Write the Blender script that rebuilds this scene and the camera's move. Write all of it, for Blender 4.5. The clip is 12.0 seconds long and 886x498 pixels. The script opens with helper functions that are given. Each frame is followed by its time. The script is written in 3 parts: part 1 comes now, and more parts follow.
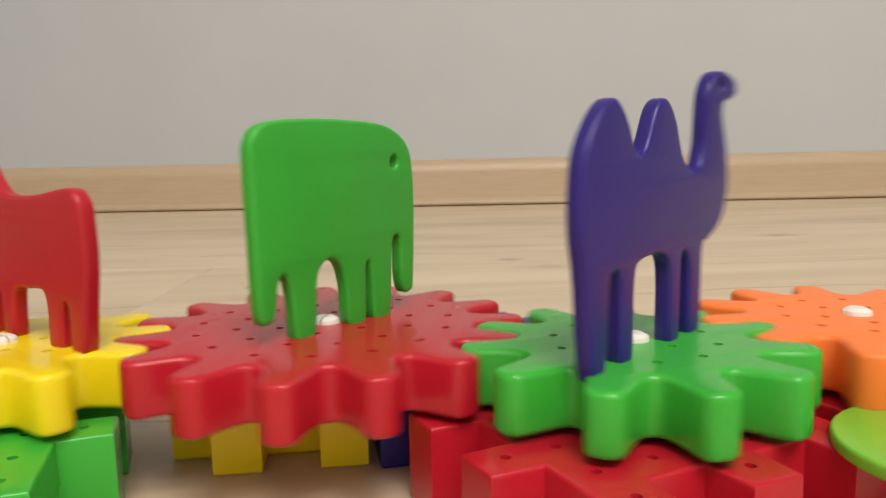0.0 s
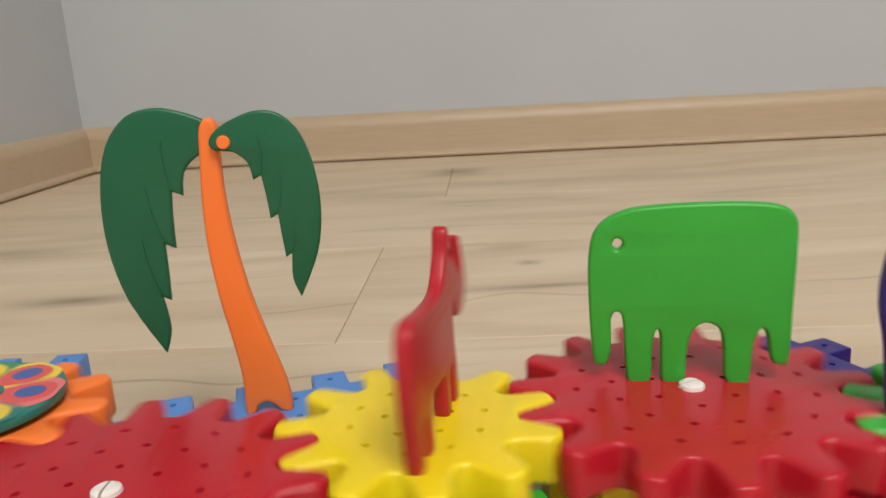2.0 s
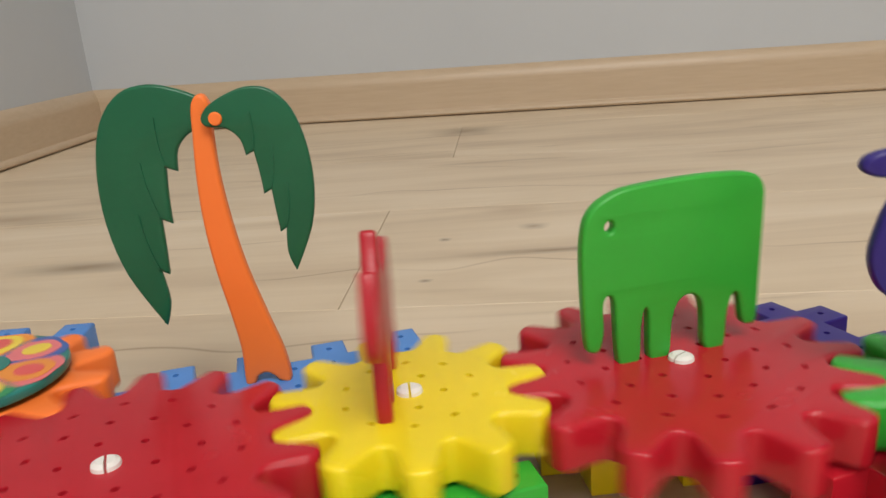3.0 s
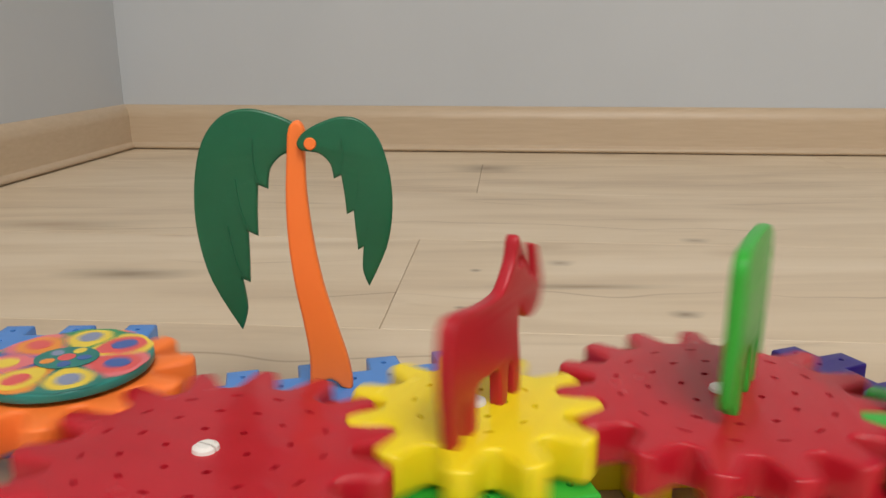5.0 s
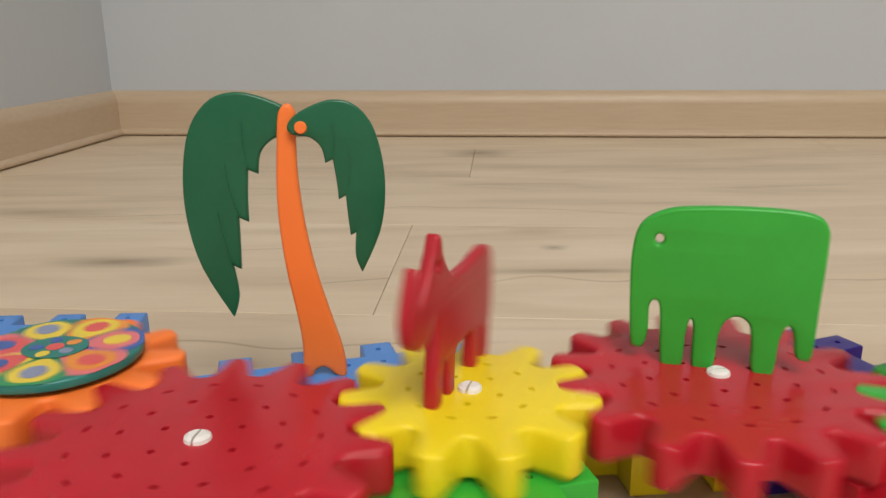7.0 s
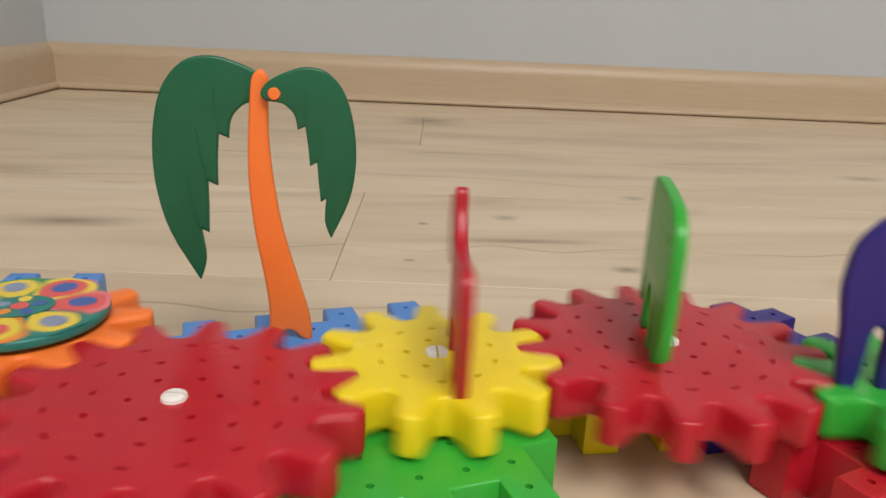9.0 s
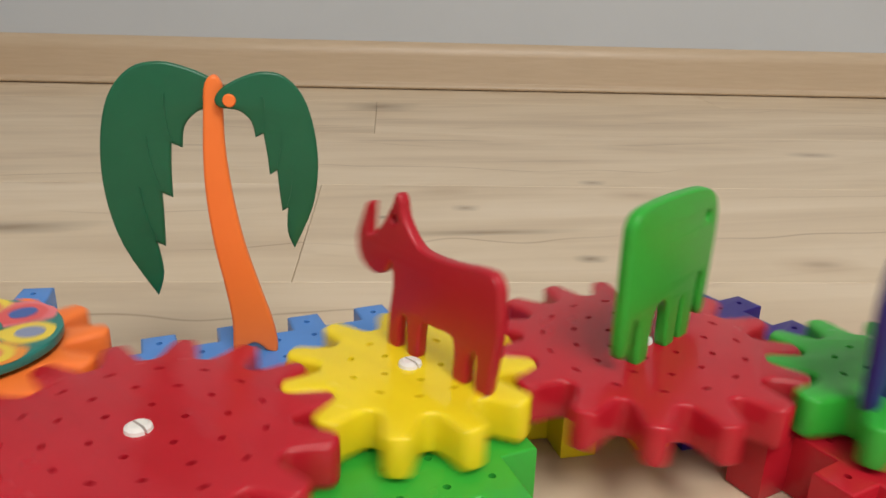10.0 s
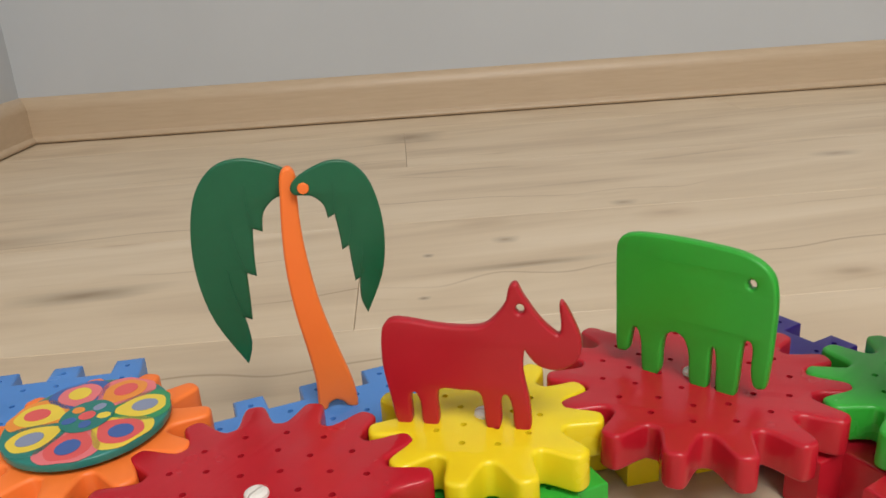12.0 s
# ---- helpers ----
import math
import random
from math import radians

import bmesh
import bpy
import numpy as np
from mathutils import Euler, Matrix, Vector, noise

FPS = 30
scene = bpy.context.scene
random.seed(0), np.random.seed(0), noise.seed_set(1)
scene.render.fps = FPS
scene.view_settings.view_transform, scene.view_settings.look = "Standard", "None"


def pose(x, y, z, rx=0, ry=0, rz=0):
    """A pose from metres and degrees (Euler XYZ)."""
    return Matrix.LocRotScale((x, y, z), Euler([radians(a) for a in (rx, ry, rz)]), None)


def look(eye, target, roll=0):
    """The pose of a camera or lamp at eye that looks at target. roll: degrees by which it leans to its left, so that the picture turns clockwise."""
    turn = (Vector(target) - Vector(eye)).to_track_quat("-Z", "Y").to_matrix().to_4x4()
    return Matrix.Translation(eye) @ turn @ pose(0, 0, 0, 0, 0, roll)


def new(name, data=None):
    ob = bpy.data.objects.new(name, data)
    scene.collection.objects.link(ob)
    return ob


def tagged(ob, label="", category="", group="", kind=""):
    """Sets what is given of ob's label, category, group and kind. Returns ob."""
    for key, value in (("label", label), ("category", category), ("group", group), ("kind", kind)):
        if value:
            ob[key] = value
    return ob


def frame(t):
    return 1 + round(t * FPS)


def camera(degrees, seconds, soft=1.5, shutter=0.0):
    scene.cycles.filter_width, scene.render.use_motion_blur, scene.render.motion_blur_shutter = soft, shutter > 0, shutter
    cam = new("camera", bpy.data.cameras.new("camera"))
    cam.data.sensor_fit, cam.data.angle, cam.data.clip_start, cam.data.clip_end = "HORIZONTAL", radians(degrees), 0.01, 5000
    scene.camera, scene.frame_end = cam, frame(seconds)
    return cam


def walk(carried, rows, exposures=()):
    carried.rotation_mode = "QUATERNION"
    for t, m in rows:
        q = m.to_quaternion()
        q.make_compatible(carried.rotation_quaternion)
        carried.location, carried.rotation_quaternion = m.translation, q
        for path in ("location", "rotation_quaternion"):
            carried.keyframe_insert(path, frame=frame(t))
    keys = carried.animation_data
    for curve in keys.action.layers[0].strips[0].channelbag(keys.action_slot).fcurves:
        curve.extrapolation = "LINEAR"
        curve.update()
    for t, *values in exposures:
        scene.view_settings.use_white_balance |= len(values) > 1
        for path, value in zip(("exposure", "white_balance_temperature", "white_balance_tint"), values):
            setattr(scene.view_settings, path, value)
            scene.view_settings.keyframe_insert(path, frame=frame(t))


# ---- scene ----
cam = camera(60.0, 12.0, soft=1.5, shutter=0.3)
walk(cam, [
    (0, look((0.0978, -0.1889, 0.0822), (0.1149, 0.1078, 0.0407), -1.20)),
    (0.5, look((0.0723, -0.1892, 0.0818), (0.0906, 0.1074, 0.0406), -1.38)),
    (1, look((0.0332, -0.1709, 0.0910), (0.0530, 0.1254, 0.0483), -2.89)),
    (1.5, look((0.0150, -0.1767, 0.1099), (0.0066, 0.1197, 0.0640), -3.31)),
    (2, look((0.0076, -0.1910, 0.1321), (0.0104, 0.0996, 0.0576), -3.27)),
    (2.5, look((0.0185, -0.1868, 0.1370), (0.0137, 0.0986, 0.0448), -4.38)),
    (4.5, look((-0.0070, -0.2137, 0.1411), (-0.0069, 0.0754, 0.0610), -1.35)),
    (5, look((-0.0079, -0.2133, 0.1420), (-0.0100, 0.0764, 0.0638), -0.08)),
    (5.5, look((0.0019, -0.2202, 0.1277), (-0.0036, 0.0676, 0.0431), -0.24)),
    (6, look((-0.0011, -0.2058, 0.1312), (-0.0011, 0.0813, 0.0442), -0.00)),
    (6.5, look((-0.0109, -0.2059, 0.1338), (-0.0033, 0.0816, 0.0484), -0.52)),
    (7, look((-0.0084, -0.2099, 0.1408), (-0.0076, 0.0782, 0.0572), -0.37)),
    (9, look((-0.0187, -0.2171, 0.1438), (0.0064, 0.0661, 0.0482), 2.56)),
    (9.5, look((-0.0237, -0.2131, 0.1434), (0.0066, 0.0677, 0.0423), 1.95)),
    (10, look((-0.0228, -0.2072, 0.1500), (0.0201, 0.0713, 0.0471), 1.76)),
    (10.5, look((-0.0190, -0.2134, 0.1558), (0.0205, 0.0664, 0.0551), 0.18)),
    (11, look((-0.0253, -0.2192, 0.1645), (0.0152, 0.0600, 0.0625), -1.39)),
    (11.5, look((-0.0262, -0.2240, 0.1831), (0.0067, 0.0568, 0.0828), -2.88)),
    (12, look((-0.0367, -0.2227, 0.1753), (-0.0038, 0.0583, 0.0754), -3.63)),
], exposures=((0, 0.2, 6850, 10), (1.2, 0.12, 6800, 10), (2.2, 0.02, 6550, 10), (12, 0.0, 6500, 10)))

# ---- world and light ----
world = bpy.data.worlds.new("room_air")
scene.world = world
world.use_nodes = True
world.node_tree.nodes["Background"].inputs[0].default_value = (0.8, 0.85, 0.9, 1)
world.node_tree.nodes["Background"].inputs[1].default_value = 0.02


def area_lamp(name, eye, target, size, power, color):
    data = bpy.data.lights.new(name, "AREA")
    data.shape, data.size, data.size_y, data.energy, data.color = "RECTANGLE", size[0], size[1], power, color
    ob = new(name, data)
    ob.matrix_basis = look(eye, target)
    return ob


area_lamp("ceiling_lamp", (0.5, -1.6, 2.36), (0.48, -1.5, 0), (1.3, 1.3), 68, (1.0, 0.955, 0.9))


# ---- materials ----
def node_material(name):
    m = bpy.data.materials.new(name)
    m.use_nodes = True
    nt = m.node_tree
    return m, nt, nt.nodes["Principled BSDF"]


def plastic(name, rgb, rough=0.23, speck=0.12, sss=0.0):
    """Moulded toy plastic: slight tone drift, fine grain and rubbed patches."""
    m, nt, b = node_material(name)
    n, l = nt.nodes, nt.links
    co = n.new("ShaderNodeTexCoord")
    big = n.new("ShaderNodeTexNoise")
    big.inputs["Scale"].default_value, big.inputs["Detail"].default_value = 45, 3
    fine = n.new("ShaderNodeTexNoise")
    fine.inputs["Scale"].default_value, fine.inputs["Detail"].default_value = 900, 2
    l.new(co.outputs["Object"], big.inputs["Vector"])
    l.new(co.outputs["Object"], fine.inputs["Vector"])
    mix = n.new("ShaderNodeMix")
    mix.data_type = "RGBA"
    mix.inputs[6].default_value = (*[c * (1 - speck) for c in rgb], 1)
    mix.inputs[7].default_value = (*[min(1, c * (1 + speck) + 0.006) for c in rgb], 1)
    l.new(big.outputs["Fac"], mix.inputs[0])
    l.new(mix.outputs[2], b.inputs["Base Color"])
    rr = n.new("ShaderNodeMapRange")
    rr.inputs[3].default_value, rr.inputs[4].default_value = rough - 0.08, rough + 0.1
    l.new(big.outputs["Fac"], rr.inputs[0])
    l.new(rr.outputs[0], b.inputs["Roughness"])
    bump = n.new("ShaderNodeBump")
    bump.inputs["Strength"].default_value, bump.inputs["Distance"].default_value = 0.06, 0.0004
    l.new(fine.outputs["Fac"], bump.inputs["Height"])
    l.new(bump.outputs[0], b.inputs["Normal"])
    b.inputs["IOR"].default_value = 1.46
    if sss:
        b.inputs["Subsurface Weight"].default_value = sss
        b.inputs["Subsurface Radius"].default_value = (0.004, 0.003, 0.002)
        b.inputs["Subsurface Scale"].default_value = 0.5
    return m


RED = plastic("red_plastic", (0.48, 0.009, 0.022), sss=0.08)
RHINO_RED = plastic("deep_red_plastic", (0.43, 0.008, 0.02), 0.34)
YELLOW = plastic("yellow_plastic", (0.86, 0.66, 0.012), sss=0.1)
GREEN = plastic("green_plastic", (0.035, 0.41, 0.04), sss=0.1)
ELEPHANT_GREEN = plastic("elephant_green_plastic", (0.03, 0.38, 0.035), 0.34)
PALM_GREEN = plastic("dark_green_plastic", (0.004, 0.115, 0.05), 0.33)
ORANGE = plastic("orange_plastic", (0.98, 0.21, 0.035), 0.42, 0.06)
BLUE = plastic("blue_plastic", (0.075, 0.25, 0.66))
NAVY = plastic("navy_plastic", (0.02, 0.008, 0.18), 0.34)
LIME = plastic("lime_plastic", (0.2, 0.5, 0.04))
WHITE = plastic("white_plastic", (0.82, 0.8, 0.76), 0.3, 0.04)
INKS = {
    "teal": plastic("teal_print", (0.02, 0.2, 0.17), 0.3), "yellow": plastic("yellow_print", (0.8, 0.6, 0.06), 0.3),
    "red": plastic("red_print", (0.72, 0.1, 0.1), 0.3), "orange": plastic("orange_print", (0.8, 0.28, 0.04), 0.3),
    "green": plastic("green_print", (0.03, 0.28, 0.11), 0.3), "slate": plastic("slate_print", (0.24, 0.28, 0.42), 0.3),
    "blue": plastic("blue_print", (0.05, 0.12, 0.38), 0.3), "pink": plastic("pink_print", (0.75, 0.18, 0.2), 0.3),
}


def laminate():
    """Pale wood-look floor: long grain along x, dull streaks, scattered knots."""
    m, nt, b = node_material("pale_oak_laminate")
    n, l = nt.nodes, nt.links
    geo = n.new("ShaderNodeNewGeometry")
    info = n.new("ShaderNodeObjectInfo")
    off = n.new("ShaderNodeVectorMath")
    off.operation = "MULTIPLY_ADD"
    rnd = n.new("ShaderNodeCombineXYZ")
    for k in range(3):
        l.new(info.outputs["Random"], rnd.inputs[k])
    l.new(rnd.outputs[0], off.inputs[0])
    off.inputs[1].default_value = (7, 5, 3)
    l.new(geo.outputs["Position"], off.inputs[2])

    def noise_at(scale, size, detail, distortion=0.0):
        mp = n.new("ShaderNodeMapping")
        mp.inputs["Scale"].default_value = size
        l.new(off.outputs[0], mp.inputs["Vector"])
        t = n.new("ShaderNodeTexNoise")
        t.inputs["Scale"].default_value, t.inputs["Detail"].default_value = scale, detail
        t.inputs["Distortion"].default_value = distortion
        l.new(mp.outputs[0], t.inputs["Vector"])
        return t.outputs["Fac"]

    def ramp(fac, stops):
        r = n.new("ShaderNodeValToRGB")
        while len(r.color_ramp.elements) < len(stops):
            r.color_ramp.elements.new(0.5)
        for e, (p, c) in zip(r.color_ramp.elements, stops):
            e.position, e.color = p, (*c, 1)
        l.new(fac, r.inputs[0])
        return r.outputs[0]

    def multiply(a, c, fac=1.0):
        x = n.new("ShaderNodeMix")
        x.data_type, x.blend_type = "RGBA", "MULTIPLY"
        x.inputs[0].default_value = fac
        l.new(a, x.inputs[6])
        l.new(c, x.inputs[7])
        return x.outputs[2]

    base = ramp(noise_at(1.0, (2.6, 13, 1), 4, 1.4), [(0.28, (0.53, 0.415, 0.29)), (0.5, (0.63, 0.51, 0.365)), (0.72, (0.70, 0.585, 0.44))])
    grain = ramp(noise_at(1.0, (7, 150, 1), 5, 0.3), [(0.26, (0.87, 0.84, 0.81)), (0.5, (0.98, 0.97, 0.96)), (0.7, (1, 1, 1))])
    streak = ramp(noise_at(1.0, (3.2, 24, 1), 4, 1.6), [(0.24, (0.5, 0.44, 0.40)), (0.31, (0.84, 0.81, 0.78)), (0.38, (1, 1, 1))])
    col = multiply(multiply(base, grain, 0.45), streak, 0.42)
    # knots
    mp = n.new("ShaderNodeMapping")
    mp.inputs["Scale"].default_value = (4.2, 9, 1)
    l.new(off.outputs[0], mp.inputs["Vector"])
    v = n.new("ShaderNodeTexVoronoi")
    v.inputs["Scale"].default_value, v.inputs["Randomness"].default_value = 1.0, 1.0
    l.new(mp.outputs[0], v.inputs["Vector"])
    col = multiply(col, ramp(v.outputs["Distance"], [(0.015, (0.42, 0.34, 0.28)), (0.06, (0.8, 0.75, 0.7)), (0.13, (1, 1, 1))]), 0.6)
    # single large knots and smudges in the boards: x, y, half length, half width, darkest tone
    for x, y, rx, ry, tone in ((0.012, 0.262, 0.005, 0.004, 0.3), (0.001, 0.190, 0.005, 0.003, 0.35), (0.072, 0.281, 0.012, 0.008, 0.5), (0.126, 0.181, 0.012, 0.007, 0.36),
                               (0.06, 0.690, 0.05, 0.035, 0.42), (-0.181, 0.259, 0.06, 0.014, 0.42), (0.181, 0.341, 0.014, 0.008, 0.5), (0.426, 0.43, 0.03, 0.012, 0.55),
                               (0.107, 0.229, 0.07, 0.006, 0.5), (-0.28, 0.40, 0.10, 0.02, 0.66)):
        sub = n.new("ShaderNodeMapping")
        sub.vector_type = "POINT"
        sub.inputs["Location"].default_value = (-x / rx, -y / ry, 0)
        sub.inputs["Scale"].default_value = (1 / rx, 1 / ry, 0)
        l.new(geo.outputs["Position"], sub.inputs["Vector"])
        wob = n.new("ShaderNodeTexNoise")
        wob.inputs["Scale"].default_value, wob.inputs["Detail"].default_value = 0.8, 3
        l.new(sub.outputs[0], wob.inputs["Vector"])
        add = n.new("ShaderNodeVectorMath")
        add.operation = "MULTIPLY_ADD"
        l.new(wob.outputs["Color"], add.inputs[0])
        add.inputs[1].default_value = (0.9, 0.9, 0)
        l.new(sub.outputs[0], add.inputs[2])
        ball = n.new("ShaderNodeTexGradient")
        ball.gradient_type = "SPHERICAL"
        l.new(add.outputs[0], ball.inputs["Vector"])
        col = multiply(col, ramp(ball.outputs["Fac"], [(0.0, (1, 1, 1)), (0.45, ((1 + tone) / 2,) * 3), (0.9, (tone, tone * 0.9, tone * 0.82))]), 0.85)
    # thin meandering growth lines
    sep = n.new("ShaderNodeSeparateXYZ")
    l.new(geo.outputs["Position"], sep.inputs[0])
    sway = noise_at(1.0, (6, 3, 1), 2)
    bend = n.new("ShaderNodeMath")
    bend.operation = "MULTIPLY_ADD"
    l.new(sway, bend.inputs[0])
    bend.inputs[1].default_value = 0.10
    l.new(sep.outputs["Y"], bend.inputs[2])
    saw = n.new("ShaderNodeMath")
    saw.operation = "PINGPONG"
    l.new(bend.outputs[0], saw.inputs[0])
    saw.inputs[1].default_value = 0.043
    line = n.new("ShaderNodeMapRange")
    line.inputs[1].default_value, line.inputs[2].default_value = 0.0, 0.0016
    line.inputs[3].default_value, line.inputs[4].default_value = 1.0, 0.0
    l.new(saw.outputs[0], line.inputs[0])
    part_of = n.new("ShaderNodeMath")
    part_of.operation = "MULTIPLY"
    l.new(line.outputs[0], part_of.inputs[0])
    l.new(ramp(noise_at(1.0, (4, 9, 1), 2), [(0.46, (0, 0, 0)), (0.6, (1, 1, 1))]), part_of.inputs[1])
    col = multiply(col, ramp(part_of.outputs[0], [(0.0, (1, 1, 1)), (1.0, (0.66, 0.6, 0.55))]), 1.0)
    l.new(col, b.inputs["Base Color"])
    b.inputs["Roughness"].default_value = 0.42
    bump = n.new("ShaderNodeBump")
    bump.inputs["Strength"].default_value, bump.inputs["Distance"].default_value = 0.15, 0.0006
    l.new(grain, bump.inputs["Height"])
    l.new(bump.outputs[0], b.inputs["Normal"])
    return m


def mottled(name, a, c, scale, stretch, rough, relief=0.0003):
    m, nt, b = node_material(name)
    n, l = nt.nodes, nt.links
    geo = n.new("ShaderNodeNewGeometry")
    mp = n.new("ShaderNodeMapping")
    mp.inputs["Scale"].default_value = stretch
    l.new(geo.outputs["Position"], mp.inputs["Vector"])
    t = n.new("ShaderNodeTexNoise")
    t.inputs["Scale"].default_value, t.inputs["Detail"].default_value = scale, 5
    l.new(mp.outputs[0], t.inputs["Vector"])
    mix = n.new("ShaderNodeMix")
    mix.data_type = "RGBA"
    mix.inputs[6].default_value, mix.inputs[7].default_value = (*a, 1), (*c, 1)
    l.new(t.outputs["Fac"], mix.inputs[0])
    l.new(mix.outputs[2], b.inputs["Base Color"])
    b.inputs["Roughness"].default_value = rough
    f = n.new("ShaderNodeTexNoise")
    f.inputs["Scale"].default_value, f.inputs["Detail"].default_value = scale * 30, 3
    l.new(mp.outputs[0], f.inputs["Vector"])
    bump = n.new("ShaderNodeBump")
    bump.inputs["Strength"].default_value, bump.inputs["Distance"].default_value = 0.2, relief
    l.new(f.outputs["Fac"], bump.inputs["Height"])
    l.new(bump.outputs[0], b.inputs["Normal"])
    return m


LAMINATE = laminate()
SEAM = mottled("dark_floor_underlay", (0.33, 0.26, 0.19), (0.4, 0.32, 0.24), 8, (1, 1, 1), 0.8)
WALL = mottled("grey_wall_paint", (0.468, 0.494, 0.52), (0.528, 0.554, 0.58), 5, (1, 1, 1), 0.75)
CEILING = mottled("white_ceiling_paint", (0.74, 0.73, 0.7), (0.8, 0.79, 0.77), 3, (1, 1, 1), 0.85)
BASEBOARD = mottled("beige_wood_baseboard", (0.45, 0.335, 0.22), (0.55, 0.425, 0.295), 14, (1.5, 6, 18), 0.4)


# ---- shape helpers ----
def part(name, mesh, material, parent=None, label="", at=None):
    """One mesh object, under a thing or part if a parent is given."""
    if isinstance(mesh, bmesh.types.BMesh):
        me = bpy.data.meshes.new(name)
        mesh.to_mesh(me)
        mesh.free()
    else:
        me = mesh
    me.name = name
    me.materials.clear()
    me.materials.append(material)
    ob = new(name, me)
    if at is not None:
        ob.matrix_basis = at
    if parent is not None:
        ob.parent = parent
    if label:
        ob["label"] = label
    return ob


def smooth_loop(points, steps=5):
    """A closed Catmull-Rom loop. A point with a third value of 1 stays a corner."""
    out, n = [], len(points)
    for i in range(n):
        p0, p1, p2, p3 = (points[(i + k) % n] for k in (-1, 0, 1, 2))
        a = Vector(p1[:2]), Vector(p2[:2])
        t1 = Vector((0, 0)) if len(p1) > 2 else (a[1] - Vector(p0[:2])) / 2
        t2 = Vector((0, 0)) if len(p2) > 2 else (Vector(p3[:2]) - a[0]) / 2
        for k in range(steps):
            s = k / steps
            h = (2 * s**3 - 3 * s**2 + 1, s**3 - 2 * s**2 + s, -2 * s**3 + 3 * s**2, s**3 - s**2)
            out.append(tuple(a[0] * h[0] + t1 * h[1] + a[1] * h[2] + t2 * h[3]))
    return out


def circle(x, y, rx, ry=None, n=16):
    return [(x + rx * math.cos(2 * math.pi * k / n), y + (ry or rx) * math.sin(2 * math.pi * k / n)) for k in range(n)]


def slab(loops, thick, bevel, upright=False, segments=2):
    """A flat moulded piece with rounded rims from an outline and its holes; z from 0 to thick, or standing in the xz plane."""
    cu = bpy.data.curves.new("outline", "CURVE")
    cu.dimensions, cu.fill_mode = "2D", "BOTH"
    cu.extrude, cu.bevel_depth, cu.bevel_resolution, cu.offset = thick / 2 - bevel, bevel, segments, -bevel
    for loop in loops:
        sp = cu.splines.new("POLY")
        sp.points.add(len(loop) - 1)
        sp.use_cyclic_u = True
        for q, (x, y) in zip(sp.points, loop):
            q.co = (x, y, 0, 1)
    ob = bpy.data.objects.new("outline", cu)
    scene.collection.objects.link(ob)
    me = bpy.data.meshes.new_from_object(ob.evaluated_get(bpy.context.evaluated_depsgraph_get()))
    bpy.data.objects.remove(ob)
    bpy.data.curves.remove(cu)
    bm = bmesh.new()
    bm.from_mesh(me)
    bmesh.ops.remove_doubles(bm, verts=bm.verts[:], dist=2e-6)
    bm.to_mesh(me)
    bm.free()
    me.transform(pose(0, 0, 0, 90) if upright else pose(0, 0, thick / 2))
    me.shade_smooth()
    me.set_sharp_from_angle(angle=radians(38))
    return me


def drilled(me, spots, r, depth, top):
    """The piece with blind peg holes cut into its upper face."""
    bm = bmesh.new()
    for x, y in spots:
        ring = circle(x, y, r, n=10)
        lo, hi = ([bm.verts.new((px, py, z)) for px, py in ring] for z in (top - depth, top + 0.002))
        bm.faces.new(lo[::-1])
        bm.faces.new(hi)
        for k in range(10):
            bm.faces.new((lo[k], lo[(k + 1) % 10], hi[(k + 1) % 10], hi[k]))
    cm = bpy.data.meshes.new("drill")
    bm.to_mesh(cm)
    bm.free()
    drill, work = bpy.data.objects.new("drill", cm), bpy.data.objects.new("work", me)
    scene.collection.objects.link(drill)
    scene.collection.objects.link(work)
    cut = work.modifiers.new("holes", "BOOLEAN")
    cut.operation, cut.object, cut.solver = "DIFFERENCE", drill, "EXACT"
    out = bpy.data.meshes.new_from_object(work.evaluated_get(bpy.context.evaluated_depsgraph_get()))
    bpy.data.objects.remove(work)
    bpy.data.objects.remove(drill)
    out.shade_smooth()
    out.set_sharp_from_angle(angle=radians(38))
    return out


def lathe(profile, n=24):
    bm = bmesh.new()
    rings = [[bm.verts.new((r * math.cos(2 * math.pi * k / n), r * math.sin(2 * math.pi * k / n), z)) for k in range(n)] for r, z in profile]
    for a, c in zip(rings, rings[1:]):
        for k in range(n):
            bm.faces.new((a[k], a[(k + 1) % n], c[(k + 1) % n], c[k]))
    bm.faces.new(rings[-1])
    bm.faces.new(rings[0][::-1])
    for f in bm.faces:
        f.smooth = len(f.verts) == 4
    return bm


def box(bm, x0, x1, y0, y1, z0, z1):
    vs = [bm.verts.new(p) for p in ((x0, y0, z0), (x1, y0, z0), (x1, y1, z0), (x0, y1, z0), (x0, y0, z1), (x1, y0, z1), (x1, y1, z1), (x0, y1, z1))]
    for f in ((3, 2, 1, 0), (4, 5, 6, 7), (0, 1, 5, 4), (1, 2, 6, 5), (2, 3, 7, 6), (3, 0, 4, 7)):
        bm.faces.new([vs[k] for k in f])
    return bm


